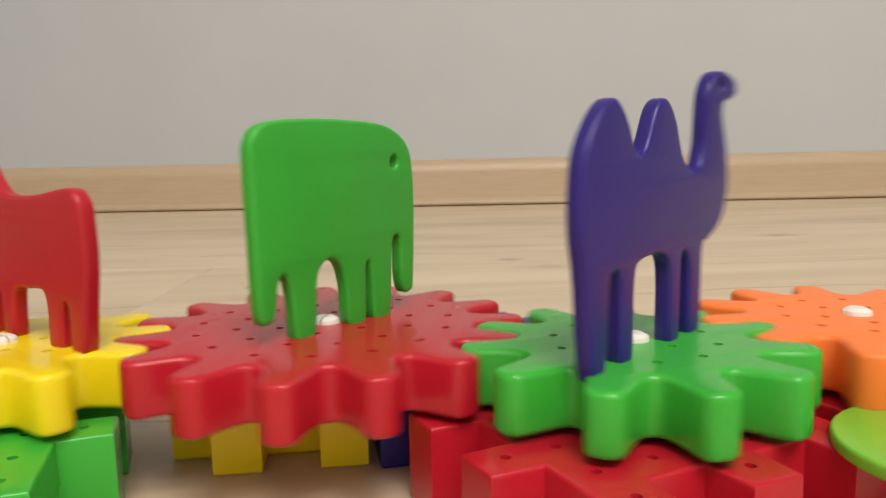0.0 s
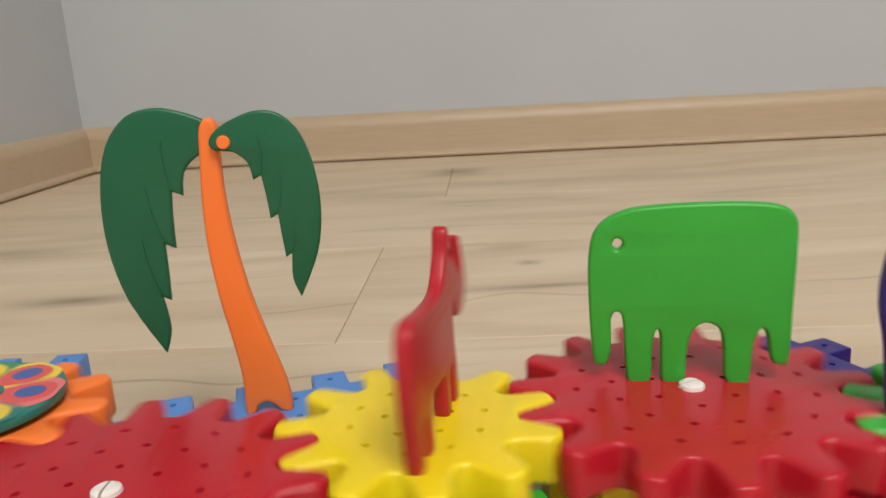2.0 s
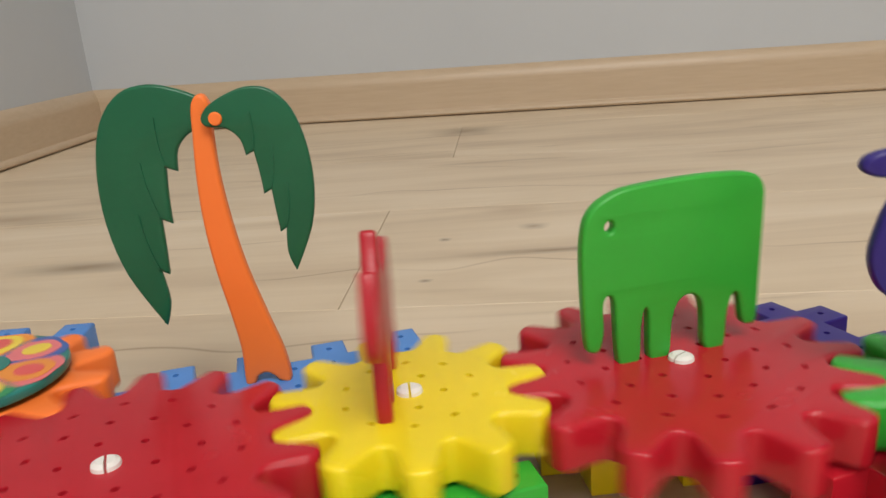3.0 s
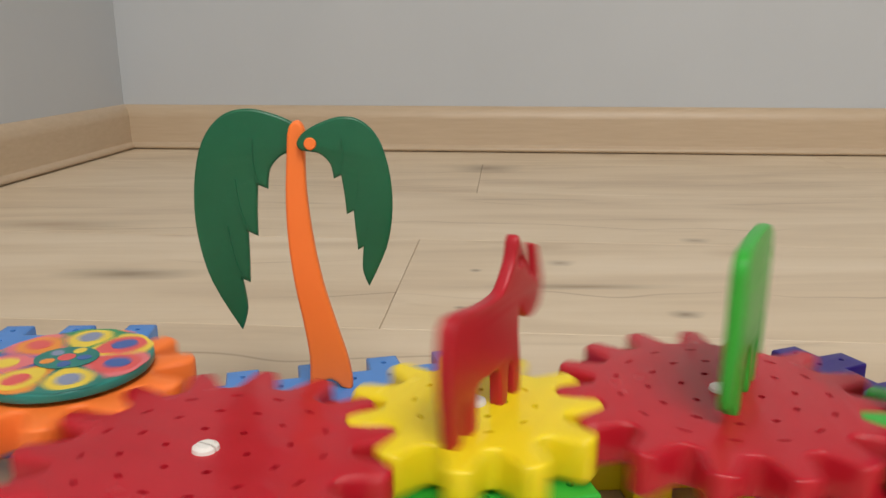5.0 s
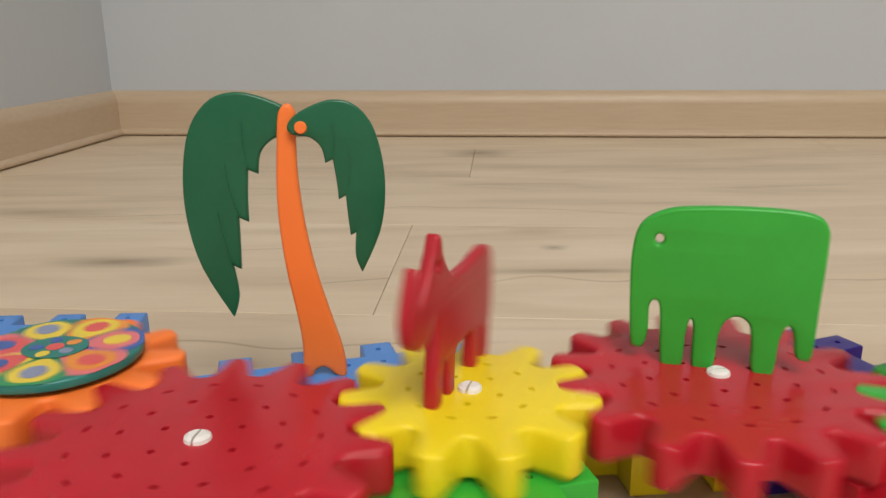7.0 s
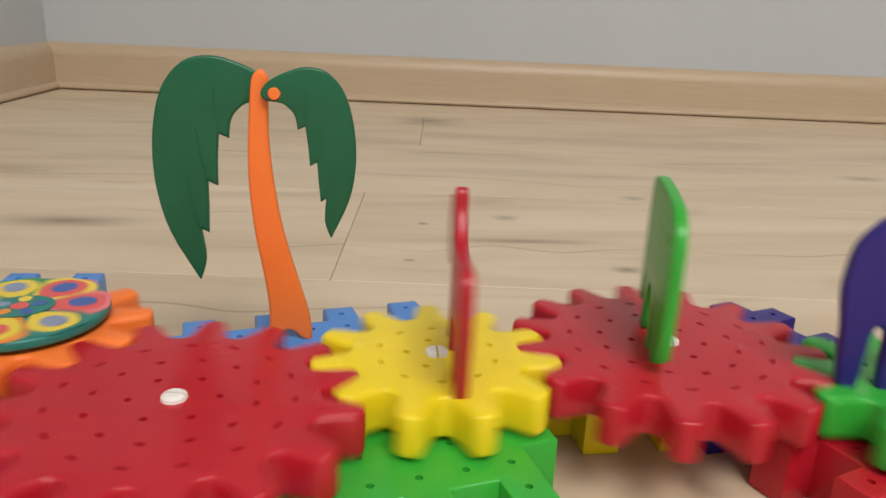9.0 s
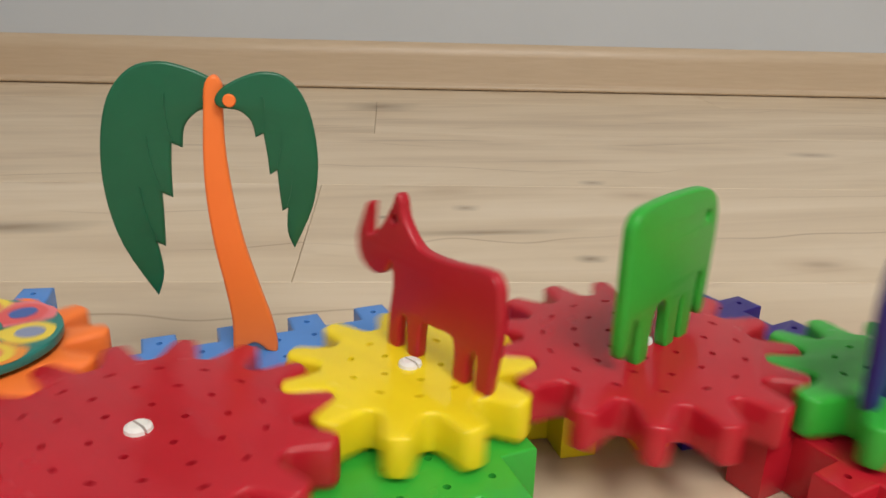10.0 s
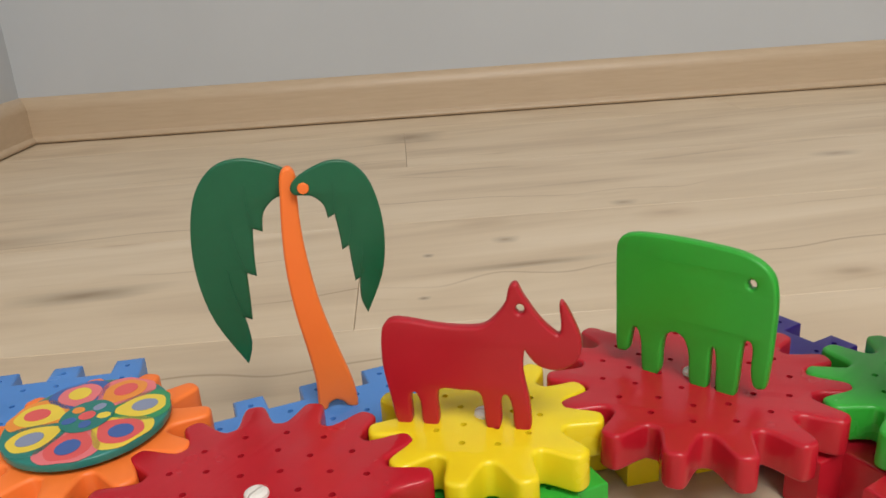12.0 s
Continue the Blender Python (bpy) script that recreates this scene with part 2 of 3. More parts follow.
# ---- room ----
X0, X1, Y0, Y1, HIGH = -0.52, 2.6, -2.6, 0.8215, 2.4
ROOM = pose(0, 0, 0, 0, 0, -4.35)   # the room lies askew to the row of toys
for name, b in (("wall_north", (X0 - 0.1, X1 + 0.1, Y1, Y1 + 0.1)), ("wall_south", (X0 - 0.1, X1 + 0.1, Y0 - 0.1, Y0)),
                ("wall_west", (X0 - 0.1, X0, Y0, Y1)), ("wall_east", (X1, X1 + 0.1, Y0, Y1))):
    tagged(part(name, box(bmesh.new(), *b, -0.02, HIGH), WALL, at=ROOM), "plain grey painted wall above a wooden baseboard", "wall", kind="structure")
tagged(part("ceiling", box(bmesh.new(), X0 - 0.1, X1 + 0.1, Y0 - 0.1, Y1 + 0.1, HIGH, HIGH + 0.1), CEILING, at=ROOM), "plain white painted ceiling", "ceiling", kind="structure")
floor = tagged(part("floor", box(bmesh.new(), X0, X1, Y0, Y1, -0.03, -0.008), SEAM, at=ROOM), "pale wood-look laminate floor of long planks", "floor", kind="structure")


def baseboard(name, length, m):
    """Rounded top edge, flat face and a small bead at the foot."""
    prof = [(0.012, 0.0010), (0.0165, 0.0011), (0.0182, 0.0028), (0.0180, 0.0050), (0.0163, 0.0072), (0.0135, 0.0085), (0.0122, 0.0092), (0.0120, 0.0100), (0.0120, 0.0425), (0.0113, 0.0465), (0.0095, 0.0510), (0.0066, 0.0555), (0.0030, 0.0585), (0.0, 0.0595)]
    bm = bmesh.new()
    rows = [[bm.verts.new((x, -d, z)) for d, z in prof] for x in (0, length)]
    for k in range(len(prof) - 1):
        f = bm.faces.new((rows[0][k], rows[1][k], rows[1][k + 1], rows[0][k + 1]))
        f.smooth = True
    ob = part(name, bm, BASEBOARD, at=ROOM @ m)
    return tagged(ob, "beige wooden baseboard with rounded top edge and foot bead", "baseboard", kind="structure")


baseboard("baseboard_north", X1 - X0, pose(X0, Y1, 0))
baseboard("baseboard_west", Y1 - Y0, pose(X0, Y0, 0, 0, 0, 90))
baseboard("baseboard_east", Y1 - Y0, pose(X1, Y1, 0, 0, 0, -90))
baseboard("baseboard_south", X1 - X0, pose(X1, Y0, 0, 0, 0, 180))


# ---- toy parts ----
TOP = 0.036       # upper face of the wheels
THICK = 0.0134    # of the wheels
PLATE = 0.021     # upper face of the base plates


def gear_outline(teeth, root, tip):
    out = []
    for k in range(teeth):
        for f, r in ((-0.5, root), (-0.38, root + 0.0006), (-0.27, root * 0.62 + tip * 0.38), (-0.2, root * 0.25 + tip * 0.75), (-0.13, tip - 0.0006), (0, tip),
                     (0.13, tip - 0.0006), (0.2, root * 0.25 + tip * 0.75), (0.27, root * 0.62 + tip * 0.38), (0.38, root + 0.0006)):
            a = 2 * math.pi * (k + f) / teeth
            out.append((r * math.cos(a), r * math.sin(a)))
    return smooth_loop(out, 2)


def gear(name, teeth, root, tip, material, x, y, label, rings):
    """A toothed wheel with rings of peg holes, a hub below and a slotted white axle pin."""
    g = new(name)
    g.location = (x, y, 0)
    spots = []
    for r, n, a0 in rings:
        for k in range(n):
            a = a0 + 2 * math.pi * k / n
            spots.append((r * math.cos(a), r * math.sin(a)))
    part("wheel", drilled(slab([gear_outline(teeth, root, tip)], THICK, 0.0015, segments=3), spots, 0.0011, 0.006, THICK), material, g, at=pose(0, 0, TOP - THICK))
    part("hub", lathe([(0.008, PLATE - 0.0002), (0.008, TOP - THICK + 0.0005)]), material, g)
    pin = bmesh.new()
    n = 20
    for side in (1, -1):
        lo = [pin.verts.new((0.0036 * math.cos(math.pi * k / n), side * (0.00035 + 0.0034 * math.sin(math.pi * k / n)), 0)) for k in range(n + 1)]
        mid = [pin.verts.new((v.co.x * 0.93, side * 0.00035 + (v.co.y - side * 0.00035) * 0.93, 0.0012)) for v in lo]
        hi = [pin.verts.new((v.co.x * 0.6, side * 0.00035 + (v.co.y - side * 0.00035) * 0.6, 0.0019)) for v in lo]
        for a, c in ((lo, mid), (mid, hi)):
            for k in range(n + 1):
                pin.faces.new((a[k], a[(k + 1) % (n + 1)], c[(k + 1) % (n + 1)], c[k]))
        pin.faces.new(hi)
    bmesh.ops.recalc_face_normals(pin, faces=pin.faces[:])
    part("axle_pin", pin, WHITE, g, "slotted white axle pin", at=pose(0, 0, TOP - 0.0002))
    return tagged(g, label, "toy gear", "gears of the toy")


UNIT = 0.0134     # spacing of the peg holes and notches


def plate(x, y, turn, material, label, nx=5, ny=5, bare=(), top=PLATE):
    """A base plate of nx by ny units with castellated sides and peg holes; sides are counted from the front, counter-clockwise, and bare ones have no studs."""
    hx, hy, d = nx * UNIT / 2, ny * UNIT / 2, 0.0115
    corners = [(-hx, -hy), (hx, -hy), (hx, hy), (-hx, hy)]
    loop, spots = [], [((i - (nx - 1) / 2) * UNIT, (j - (ny - 1) / 2) * UNIT) for i in range(nx) for j in range(ny)]
    for side in range(4):
        a, along = Vector(corners[side]), (Vector(corners[(side + 1) % 4]) - Vector(corners[side])).normalized()
        out = Vector((along.y, -along.x))
        loop.append(tuple(a))
        if side in bare:
            continue
        for k in range(side % 2, (nx, ny)[side % 2], 2):
            for f, g in ((0.022, 0), (0.045, d), (0.955, d), (0.978, 0)):
                loop.append(tuple(a + along * UNIT * (k + f) + out * g))
            spots.append(tuple(a + along * UNIT * (k + 0.5) + out * d * 0.42))
    clean = []
    for q in loop:
        if not clean or (Vector(q) - Vector(clean[-1])).length > 0.0005:
            clean.append(q)
    ob = part("base_plate", drilled(slab([clean], top, 0.001), spots, 0.00115, 0.008, top), material, at=pose(x, y, 0, 0, 0, turn))
    return tagged(ob, label, "toy base plate", "base plates of the toy")


SKEW = pose(0, 0, 0, 0, 0, 15)    # the grid of the green and blue plates


def on_grid(x, y):
    return tuple((SKEW @ Vector((x, y, 0)))[:2])


plate(*on_grid(-0.0180, -0.0135), 15, GREEN, "green plastic base plate with notched sides and peg holes", bare=(2,))
plate(*on_grid(-0.0352, 0.0464), 15, BLUE, "long blue plastic base plate with notched back edge, carrying the palm", 8, 3, bare=(0, 1, 3), top=0.0208)
plate(*on_grid(-0.0985, -0.0135), 15, BLUE, "blue plastic base plate lying under a red gear", bare=(1,), top=0.0207)
plate(-0.1690, 0.0610, 2, BLUE, "blue plastic base plate behind the orange gear", bare=(0, 1), top=0.0209)
plate(0.0673, 0.0233, 4, YELLOW, "yellow plastic base plate with notched sides", 3, 2, bare=(1, 2), top=0.0212)
plate(0.1479, -0.0204, 22, RED, "red plastic base plate under the green gear", bare=(2,))
plate(0.0965, 0.0112, 8, NAVY, "narrow dark blue plastic base plate between yellow and red plates", 1, 2, bare=(0, 1, 2, 3), top=0.0206)
plate(0.1255, 0.0385, 22, NAVY, "dark blue plastic base plate behind the gears", 4, 4, bare=(0, 3), top=0.0206)
plate(0.2205, -0.0010, 22, RED, "red plastic base plate under a lime disc", bare=(3,), top=0.0208)
lime = part("spacer_disc", slab([circle(0, 0, 0.024, n=40), circle(0, 0, 0.004)], 0.003, 0.0008), LIME, at=pose(0.2050, -0.0560, 0.0207))
tagged(lime, "flat lime green plastic disc lying on a red plate", "toy disc")

BIG = [(0.012, 6, 0.2), (0.0225, 12, 0.0), (0.0325, 15, 0.1)]
SMALL = [(0.0095, 5, 0.2), (0.0185, 10, 0.0)]
PLACES = {"yellow": (0.0, 0.0), "left": (-0.0733, -0.0280), "right": (0.0780, 0.0093), "green": (0.1513, -0.0188), "kaleido": (-0.1341, 0.0216), "far": (0.2154, -0.0016)}
yellow_gear = gear("gear", 11, 0.0275, 0.0395, YELLOW, *PLACES["yellow"], "yellow plastic gear with rounded teeth, turning under the rhinoceros", SMALL)
left_gear = gear("gear", 15, 0.0395, 0.0522, RED, *PLACES["left"], "large red plastic gear with peg holes, turning", BIG)
right_gear = gear("gear", 15, 0.0395, 0.0522, RED, *PLACES["right"], "large red plastic gear turning under the elephant", BIG)
green_gear = gear("gear", 11, 0.0275, 0.0402, GREEN, *PLACES["green"], "green plastic gear turning under the camel", SMALL)
kaleido_gear = gear("gear", 11, 0.0275, 0.0402, ORANGE, *PLACES["kaleido"], "orange plastic gear carrying a colourful printed disc", SMALL)
far_gear = gear("gear", 11, 0.0275, 0.0402, ORANGE, *PLACES["far"], "orange plastic gear beside the green one", SMALL)


def pattern_disc(x, y):
    """A round disc printed with rings of coloured drops."""
    d = new("pattern_disc")
    d.location = (x, y, 0)
    body = part("disc", slab([circle(0, 0, 0.0272, n=48)], 0.0032, 0.0008), INKS["teal"], d, at=pose(0, 0, TOP + 0.0016))

    def ink(name, loop, colour, m, lift):
        part(name, slab([loop], 0.00016, 0.00004, segments=0), INKS[colour], body, at=pose(0, 0, lift) @ m @ Matrix.Diagonal((0.89, 0.89, 1, 1)))

    ink("printed_ring", circle(0, 0, 0.0262, n=48), "orange", pose(0, 0, 0), 0.0031)
    petals = (("pink", "red", "blue"), ("yellow", "red", "blue"), ("green", "yellow", "slate"), ("pink", "orange", "red"), ("blue", "pink", "yellow"), ("orange", "yellow", "red"), ("teal", "yellow", "slate"))
    for k, (field, rim, heart) in enumerate(petals):
        m = pose(0, 0, 0, 0, 0, 360 / 7 * k)
        wedge = smooth_loop([(0.006, 0), (0.014, -0.0078), (0.0235, -0.0118), (0.0298, -0.0070), (0.0304, 0.0), (0.0298, 0.0070), (0.0235, 0.0118), (0.014, 0.0078)], 4)
        ink("printed_field", wedge, field, m, 0.00325)
        ink("printed_drop", smooth_loop([(0.0095, 0.0), (0.0150, -0.0060), (0.0215, -0.0083), (0.0276, -0.0052), (0.0288, 0.0), (0.0276, 0.0052), (0.0215, 0.0083), (0.0150, 0.0060)], 4), rim, m, 0.0034 + 0.00003 * (k % 2))
        ink("printed_spot", circle(0.0210, 0, 0.0050, 0.0044, 18), heart, m, 0.0036)
    ink("printed_heart", circle(0, 0, 0.0118, 0.0100, 28), "teal", pose(0, 0, 0), 0.0037)
    for k, colour in enumerate(("blue", "yellow", "slate", "orange", "blue")):
        ink("printed_spot", circle(0.0066, 0, 0.0027, 0.0023, 12), colour, pose(0, 0, 0, 0, 0, 72 * k + 10), 0.00385)
    ink("printed_spot", circle(0, 0, 0.0032, n=14), "red", pose(0, 0, 0), 0.00385)
    part("mount", lathe([(0.0075, TOP - 0.0002), (0.0075, TOP + 0.0018)]), ORANGE, d)
    return tagged(d, "round disc printed with multicoloured drops and rings, on an orange gear", "patterned disc")


disc = pattern_disc(*PLACES["kaleido"])

# ---- flat animal figures, facing +x ----
RHINO = [(-.0315, .0335), (-.0300, .0385), (-.0255, .0405), (-.0120, .0385), (-.0010, .0383), (.0040, .0405), (.0090, .0470), (.0105, .0530), (.0128, .0545), (.0150, .0500),
         (.0195, .0425), (.0240, .0375), (.0258, .0370), (.0262, .0410), (.0258, .0475), (.0272, .0478), (.0300, .0420), (.0325, .0340), (.0310, .0270), (.0255, .0235), (.0195, .0245), (.0160, .0285),
         (.0148, .0300), (.0142, .0220), (.0160, .0110), (.0165, .0010), (.0145, -.0015), (.0112, .0000), (.0105, .0080), (.0090, .0128), (.0070, .0110), (.0068, .0020), (.0052, -.0015), (.0018, .0000), (.0010, .0090), (-.0005, .0135),
         (-.0060, .0140), (-.0128, .0140), (-.0142, .0090), (-.0140, .0010), (-.0160, -.0015), (-.0195, .0000), (-.0200, .0080), (-.0215, .0122), (-.0232, .0100), (-.0232, .0010), (-.0252, -.0015), (-.0285, .0002), (-.0300, .0100), (-.0318, .0220)]
ELEPHANT = [(-.0275, .0440), (-.0268, .0510), (-.0225, .0548), (-.0100, .0560), (.0080, .0556), (.0190, .0540), (.0262, .0490), (.0285, .0400), (.0285, .0250), (.0275, .0080), (.0262, .0052), (.0235, .0055), (.0222, .0110), (.0222, .0200), (.0208, .0225), (.0190, .0200),
            (.0182, .0060), (.0172, -.0010), (.0140, -.0016), (.0110, .0000), (.0106, .0100), (.0096, .0165), (.0084, .0140), (.0080, .0010), (.0062, -.0016), (.0028, -.0012), (.0012, .0020), (.0008, .0110), (-.0010, .0170), (-.0045, .0190), (-.0080, .0165),
            (-.0092, .0100), (-.0096, .0020), (-.0115, -.0015), (-.0150, -.0012), (-.0165, .0010), (-.0172, .0120), (-.0190, .0170), (-.0208, .0150), (-.0222, .0070), (-.0245, .0056), (-.0268, .0075), (-.0272, .0250)]
CAMEL = [(-.0300, .0380), (-.0285, .0450), (-.0235, .0520), (-.0190, .0540), (-.0150, .0500), (-.0122, .0440), (-.0100, .0428), (-.0075, .0450), (-.0040, .0525), (.0000, .0545), (.0040, .0500), (.0070, .0425), (.0110, .0385), (.0150, .0390), (.0175, .0440),
         (.0180, .0500), (.0190, .0570), (.0225, .0612), (.0275, .0617), (.0325, .0600), (.0335, .0570), (.0310, .0552), (.0270, .0542), (.0262, .0510), (.0285, .0440), (.0300, .0340), (.0270, .0255), (.0205, .0215), (.0175, .0200),
         (.0172, .0100), (.0168, .0000), (.0142, -.0015), (.0115, .0000), (.0112, .0140), (.0095, .0195), (.0075, .0180), (.0070, .0010), (.0050, -.0015), (.0025, .0000), (.0022, .0160), (-.0010, .0205), (-.0090, .0205), (-.0118, .0170), (-.0122, .0010), (-.0142, -.0015), (-.0168, .0000), (-.0172, .0160),
         (-.0190, .0195), (-.0210, .0165), (-.0218, .0010), (-.0240, -.0015), (-.0268, .0000), (-.0285, .0180), (-.0302, .0290)]


def figure(name, outline, eye, material, side, label, wide=1.0, high=1.0):
    """A flat figure cut from one moulded board, plugged into a gear; its origin is the gear's axle."""
    outline = [(x * wide, z * high) for x, z in outline]
    eye = (eye[0] * wide, eye[1] * high)
    me = slab([smooth_loop(outline, 4), circle(*eye, 0.0014, 0.0017, 10)], 0.0042, 0.0011, upright=True, segments=3)
    me.transform(pose(0, side, TOP))
    return tagged(part(name, me, material), label, "toy animal")


rhino = figure("rhinoceros_figure", RHINO, (.0138, .0455), RHINO_RED, -0.0062, "flat red plastic rhinoceros figure standing on a yellow gear", 1.0, 0.93)
elephant = figure("elephant_figure", ELEPHANT, (.0205, .0440), ELEPHANT_GREEN, -0.0055, "flat bright green plastic elephant figure standing on a red gear", 1.0, 0.935)
camel = figure("camel_figure", CAMEL, (.0250, .0585), NAVY, -0.0055, "flat dark blue plastic two-humped camel figure on a green gear", 1.14)


# ---- palm ----
def palm(x, y, turn):
    p = new("palm_tree_figure")
    p.matrix_basis = pose(x, y, PLATE - 0.0002, 0, 0, turn)
    right = [(.0070, .0000), (.0060, .0100), (.0030, .0230), (-.0004, .0400), (-.0020, .0560), (-.0022, .0720), (-.0012, .0850), (-.0005, .0930), (-.0022, .0962)]
    left = [(-.0046, .0935), (-.0060, .0840), (-.0078, .0700), (-.0086, .0560), (-.0080, .0400), (-.0062, .0250), (-.0048, .0120), (-.0046, .0000), (-.0022, .0000), (-.0014, .0022), (.0008, .0034), (.0028, .0020), (.0042, .0002)]
    part("trunk", slab([smooth_loop([((x + 0.002) * 1.3 - 0.002 - 0.035 * z + 0.002 * math.sin(math.pi * min(1, z / 0.09)), z) for x, z in right + left], 4)], 0.0046, 0.0012, upright=True, segments=3), ORANGE, p, "curved orange plastic trunk with a forked foot")
    # fronds: arched outer edge, saw-cut inner edge
    outer = [(-.0030, .0012), (-.0010, .0038), (.0040, .0072), (.0105, .0098), (.0175, .0092), (.0240, .0035), (.0285, -.0070), (.0308, -.0200), (.0300, -.0340), (.0250, -.0490, 1)]
    inner = [(.0238, -.0430), (.0234, -.0346, 1), (.0216, -.0360, 1), (.0202, -.0290), (.0190, -.0220, 1), (.0167, -.0236, 1), (.0155, -.0170), (.0138, -.0100, 1), (.0114, -.0115, 1), (.0092, -.0064), (.0050, -.0034), (.0015, -.0030), (-.0015, -.0028), (-.0033, -.0010)]

    def frond(sign, front, tilt, size, label):
        me = slab([smooth_loop(outer + [(x - 0.0016 * min(1, max(0, -z / 0.01)), z, *c) for x, z, *c in inner], 4)], 0.0026, 0.0008, upright=True, segments=2)
        me.transform(Matrix.Diagonal((size, 1, size, 1)))
        if sign < 0:
            me.transform(Matrix.Diagonal((-1, 1, 1, 1)))
            me.flip_normals()
        f = part("frond", me, PALM_GREEN, p, label, at=pose(-0.0069 if sign < 0 else -0.0022, front, .0893, 0, tilt, 0))
        for a, c in (((.0112, .0022), (.0121, -.0094)), ((.0178, -.0075), (.0174, -.0212)), ((.0224, -.0195), (.0218, -.0338))):
            bm = bmesh.new()
            q = [Vector(a), Vector((a[0] * 0.5 + c[0] * 0.5 + 0.0012, a[1] * 0.5 + c[1] * 0.5)), Vector(c)]
            for s in range(6):
                e = [q[0] * (1 - t) ** 2 + q[1] * 2 * t * (1 - t) + q[2] * t * t for t in (s / 6, (s + 1) / 6)]
                w = Vector((0.00028, 0))
                vs = [bm.verts.new((sign * size * v.x, -0.0014, size * v.y)) for v in (e[0] - w, e[0] + w, e[1] + w, e[1] - w)]
                top = [bm.verts.new((v.co.x, -0.0017, v.co.z)) for v in vs]
                bm.faces.new(top)
                for k in range(4):
                    bm.faces.new((vs[k], vs[(k + 1) % 4], top[(k + 1) % 4], top[k]))
            bmesh.ops.recalc_face_normals(bm, faces=bm.faces[:])
            part("rib", bm, PALM_GREEN, f)
        return f

    frond(-1, 0.0038, -8.8, 1.3, "dark green arched palm frond with saw-cut edge")
    frond(1, -0.0040, 6, 0.97, "dark green arched palm frond with saw-cut edge")
    pin = lathe([(0.0021, 0), (0.0021, 0.0102), (0.0017, 0.0110)], 18)
    bmesh.ops.transform(pin, matrix=pose(0, 0, 0, 90), verts=pin.verts[:])
    part("rivet", pin, ORANGE, p, "orange rivet through the fronds", at=pose(-.0012, 0.0049, .0890))
    return tagged(p, "toy palm, curved orange trunk, two dark green fronds, on blue plate", "toy palm")


palm(-0.0524, 0.0435, 3)


# ---- floor planks ----
def planks():
    joints = {-3: 0.5, -2: 0.75, -1: 0.95, 0: -0.055, 1: 0.62, 2: -0.02, 3: 0.4}
    seam, w, gap = 0.152, 0.185, 0.0003
    shared = {}
    for r in range(-15, 4):
        y0, y1 = max(seam + r * w, Y0), min(seam + (r + 1) * w, Y1)
        if y1 - y0 < 0.01:
            continue
        first = joints.get(r, ((r * 0.47) % 1.0) * 1.25 - 0.6)
        cuts = [X0] + [c for c in (first - 1.25, first, first + 1.25, first + 2.5) if X0 + 0.02 < c < X1 - 0.02] + [X1]
        for a, c in zip(cuts, cuts[1:]):
            key = (round(c - a, 4), round(y1 - y0, 4))
            if key not in shared:
                lx, ly = c - a - gap, y1 - y0 - gap
                bm = bmesh.new()
                e = 0.0003
                lo = [bm.verts.new(p) for p in ((0, 0, -0.008), (lx, 0, -0.008), (lx, ly, -0.008), (0, ly, -0.008))]
                mid = [bm.verts.new((v.co.x, v.co.y, -e)) for v in lo]
                top = [bm.verts.new(p) for p in ((e, e, 0), (lx - e, e, 0), (lx - e, ly - e, 0), (e, ly - e, 0))]
                bm.faces.new(top)
                for p, q in ((lo, mid), (mid, top)):
                    for k in range(4):
                        bm.faces.new((p[k], p[(k + 1) % 4], q[(k + 1) % 4], q[k]))
                me = bpy.data.meshes.new("plank")
                bm.to_mesh(me)
                bm.free()
                me.materials.append(LAMINATE)
                shared[key] = me
            ob = new("plank", shared[key])
            ob.location = (a + gap / 2, y0 + gap / 2, 0)
            ob.parent = floor


planks()

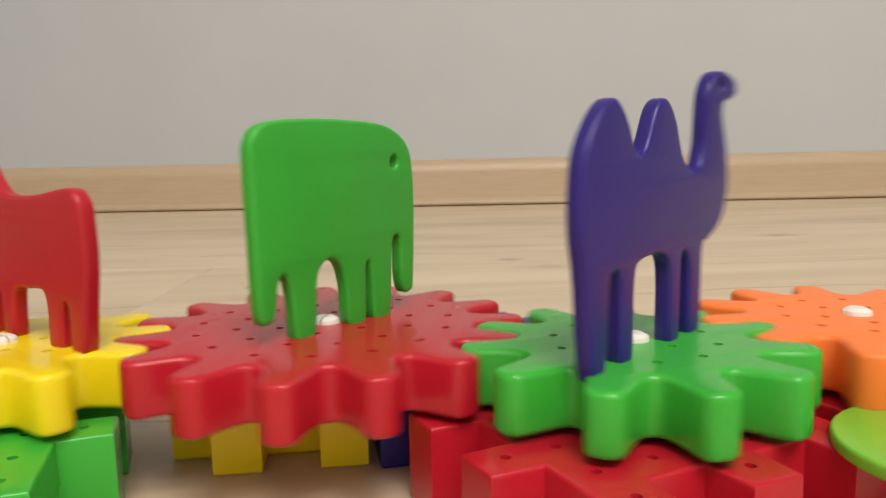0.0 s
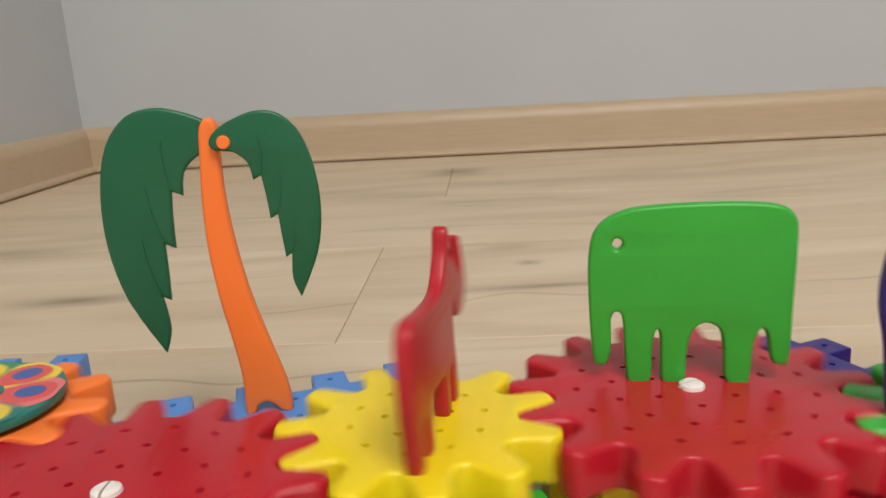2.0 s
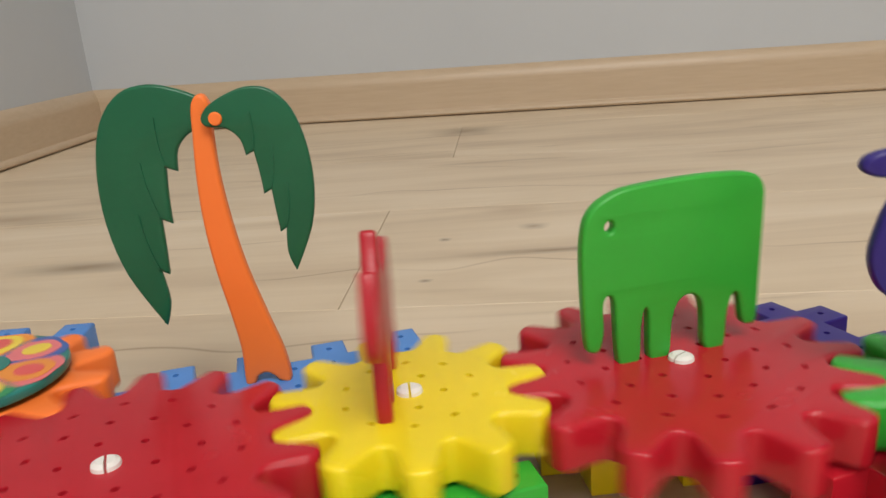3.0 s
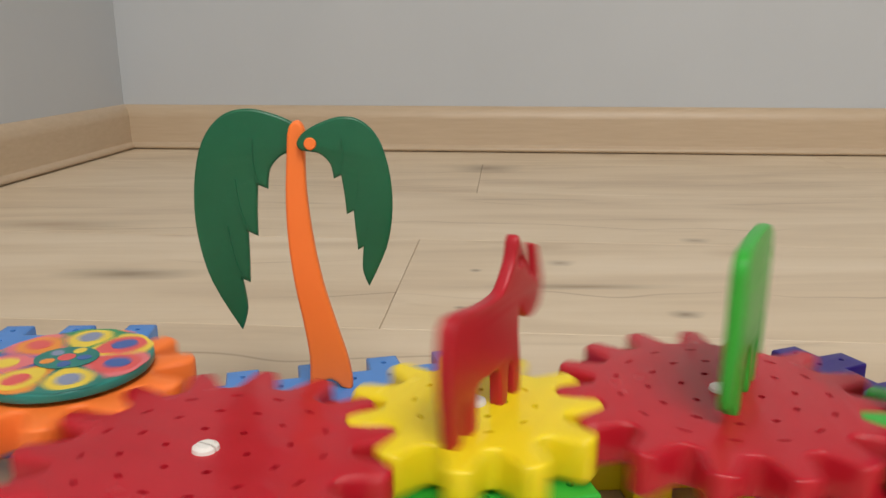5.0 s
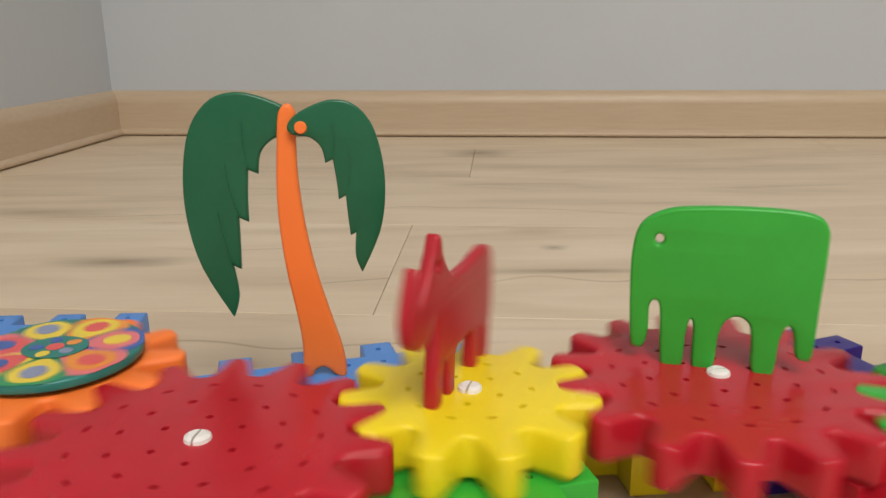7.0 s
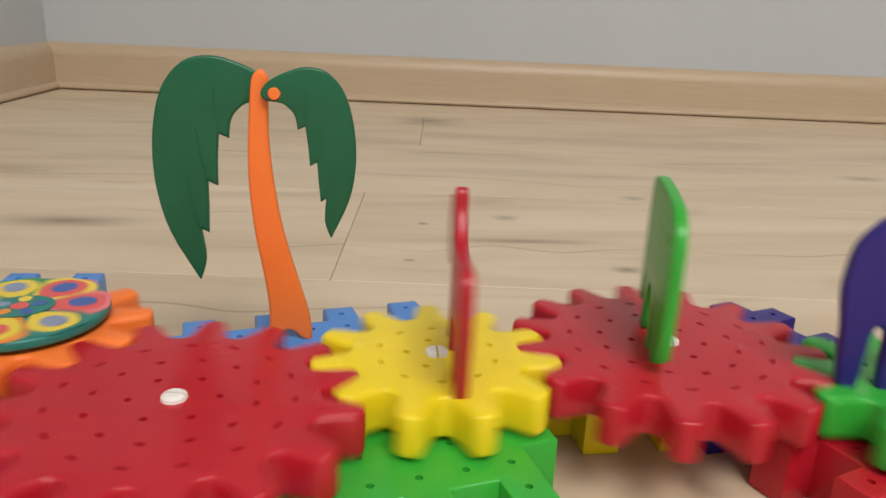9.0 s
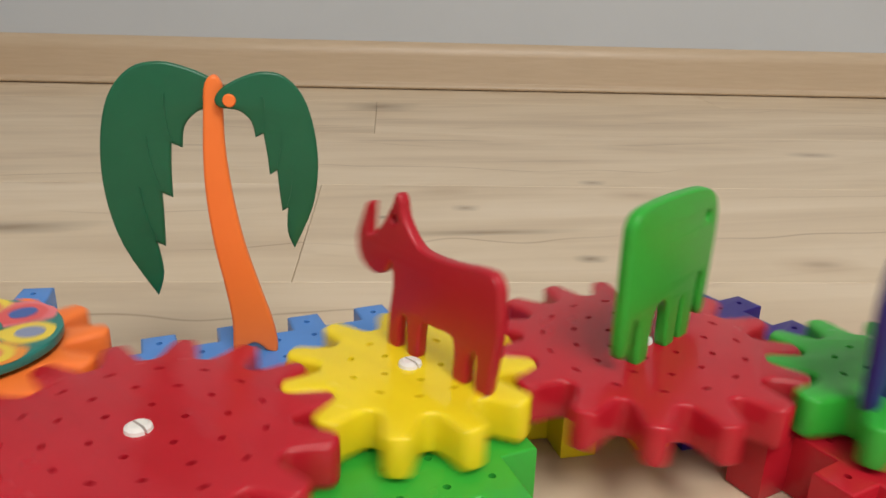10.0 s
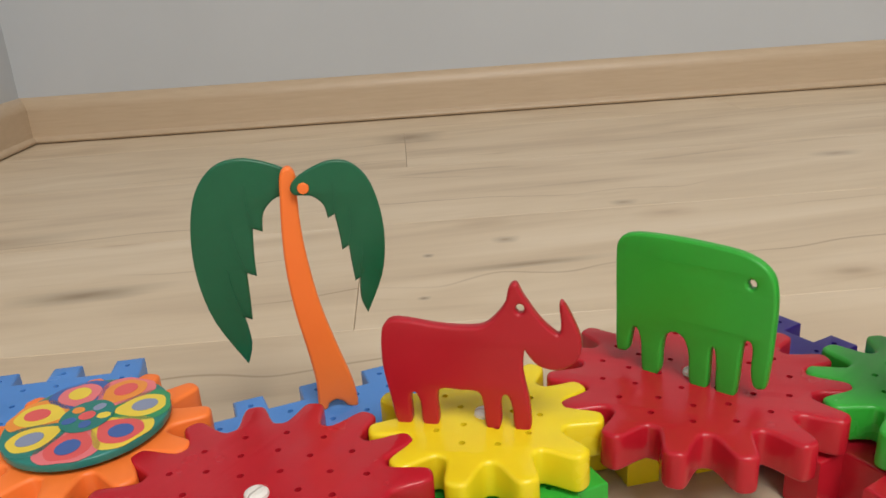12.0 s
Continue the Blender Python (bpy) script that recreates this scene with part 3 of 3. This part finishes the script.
# ---- turning ----
# whole turns of the yellow gear (clockwise) at these seconds
TURNS = ((0.0, -0.42), (0.27, 0), (0.5, 0.23), (0.6, 0.38), (0.7, 0.6), (0.95, 1.03), (1.15, 1.37), (1.5, 2), (2.13, 3), (2.5, 3.5), (2.85, 4), (3.45, 5), (4.03, 6), (4.39, 6.5), (4.66, 7.02), (5.09, 8.05), (5.5, 9), (5.93, 10), (6.4, 11), (6.86, 12.03), (7.34, 13.02), (7.79, 14),
         (8.22, 15), (8.63, 16), (9.0, 16.76), (9.3, 17.42), (9.5, 17.86), (9.9, 18.47), (10.1, 18.85), (10.3, 19.2), (10.4, 19.45), (10.58, 19.9), (10.7, 20.18),
         (10.87, 20.48), (11.0, 20.73), (11.15, 20.86), (11.3, 20.99), (11.4, 21.03), (11.6, 21.055), (12.0, 21.06))


def turned(t):
    ts, ns = zip(*TURNS)
    return sum(np.interp(min(12, max(0, t + d)), ts, ns) for d in (-0.06, -0.03, 0, 0.03, 0.06)) / 5


def meshed(a, teeth_a, angle_a, b, teeth_b):
    """The angle at which wheel b's gaps meet wheel a's teeth."""
    way = math.atan2(PLACES[b][1] - PLACES[a][1], PLACES[b][0] - PLACES[a][0])
    return way + math.pi - (math.pi - teeth_a * (way - angle_a)) / teeth_b


def motions():
    times = [k / 15 for k in range(181)]
    angles = {k: [] for k in ("yellow", "left", "right", "green", "kaleido", "far")}
    for t in times:
        y = -2 * math.pi * turned(t) + 0.1
        l, r = meshed("yellow", 11, y, "left", 15), meshed("yellow", 11, y, "right", 15)
        g, k = meshed("right", 15, r, "green", 11), meshed("left", 15, l, "kaleido", 11)
        for name, a in zip(angles, (y, l, r, g, k, meshed("green", 11, g, "far", 11))):
            angles[name].append(a)
    last = {k: v[-1] for k, v in angles.items()}

    def spin(thing, wheel, final=None):
        """Turn a thing with its wheel; final: its heading in degrees at the end."""
        shift = 0 if final is None else radians(final) - last[wheel]
        walk(thing, [(t, pose(*PLACES[wheel], 0, 0, 0, math.degrees(a + shift))) for t, a in zip(times, angles[wheel])])

    spin(yellow_gear, "yellow")
    spin(left_gear, "left")
    spin(right_gear, "right")
    spin(green_gear, "green")
    spin(kaleido_gear, "kaleido")
    spin(far_gear, "far")
    spin(disc, "kaleido")
    spin(rhino, "yellow", -19.6)
    spin(elephant, "right", -48)
    spin(camel, "green", -118)


motions()
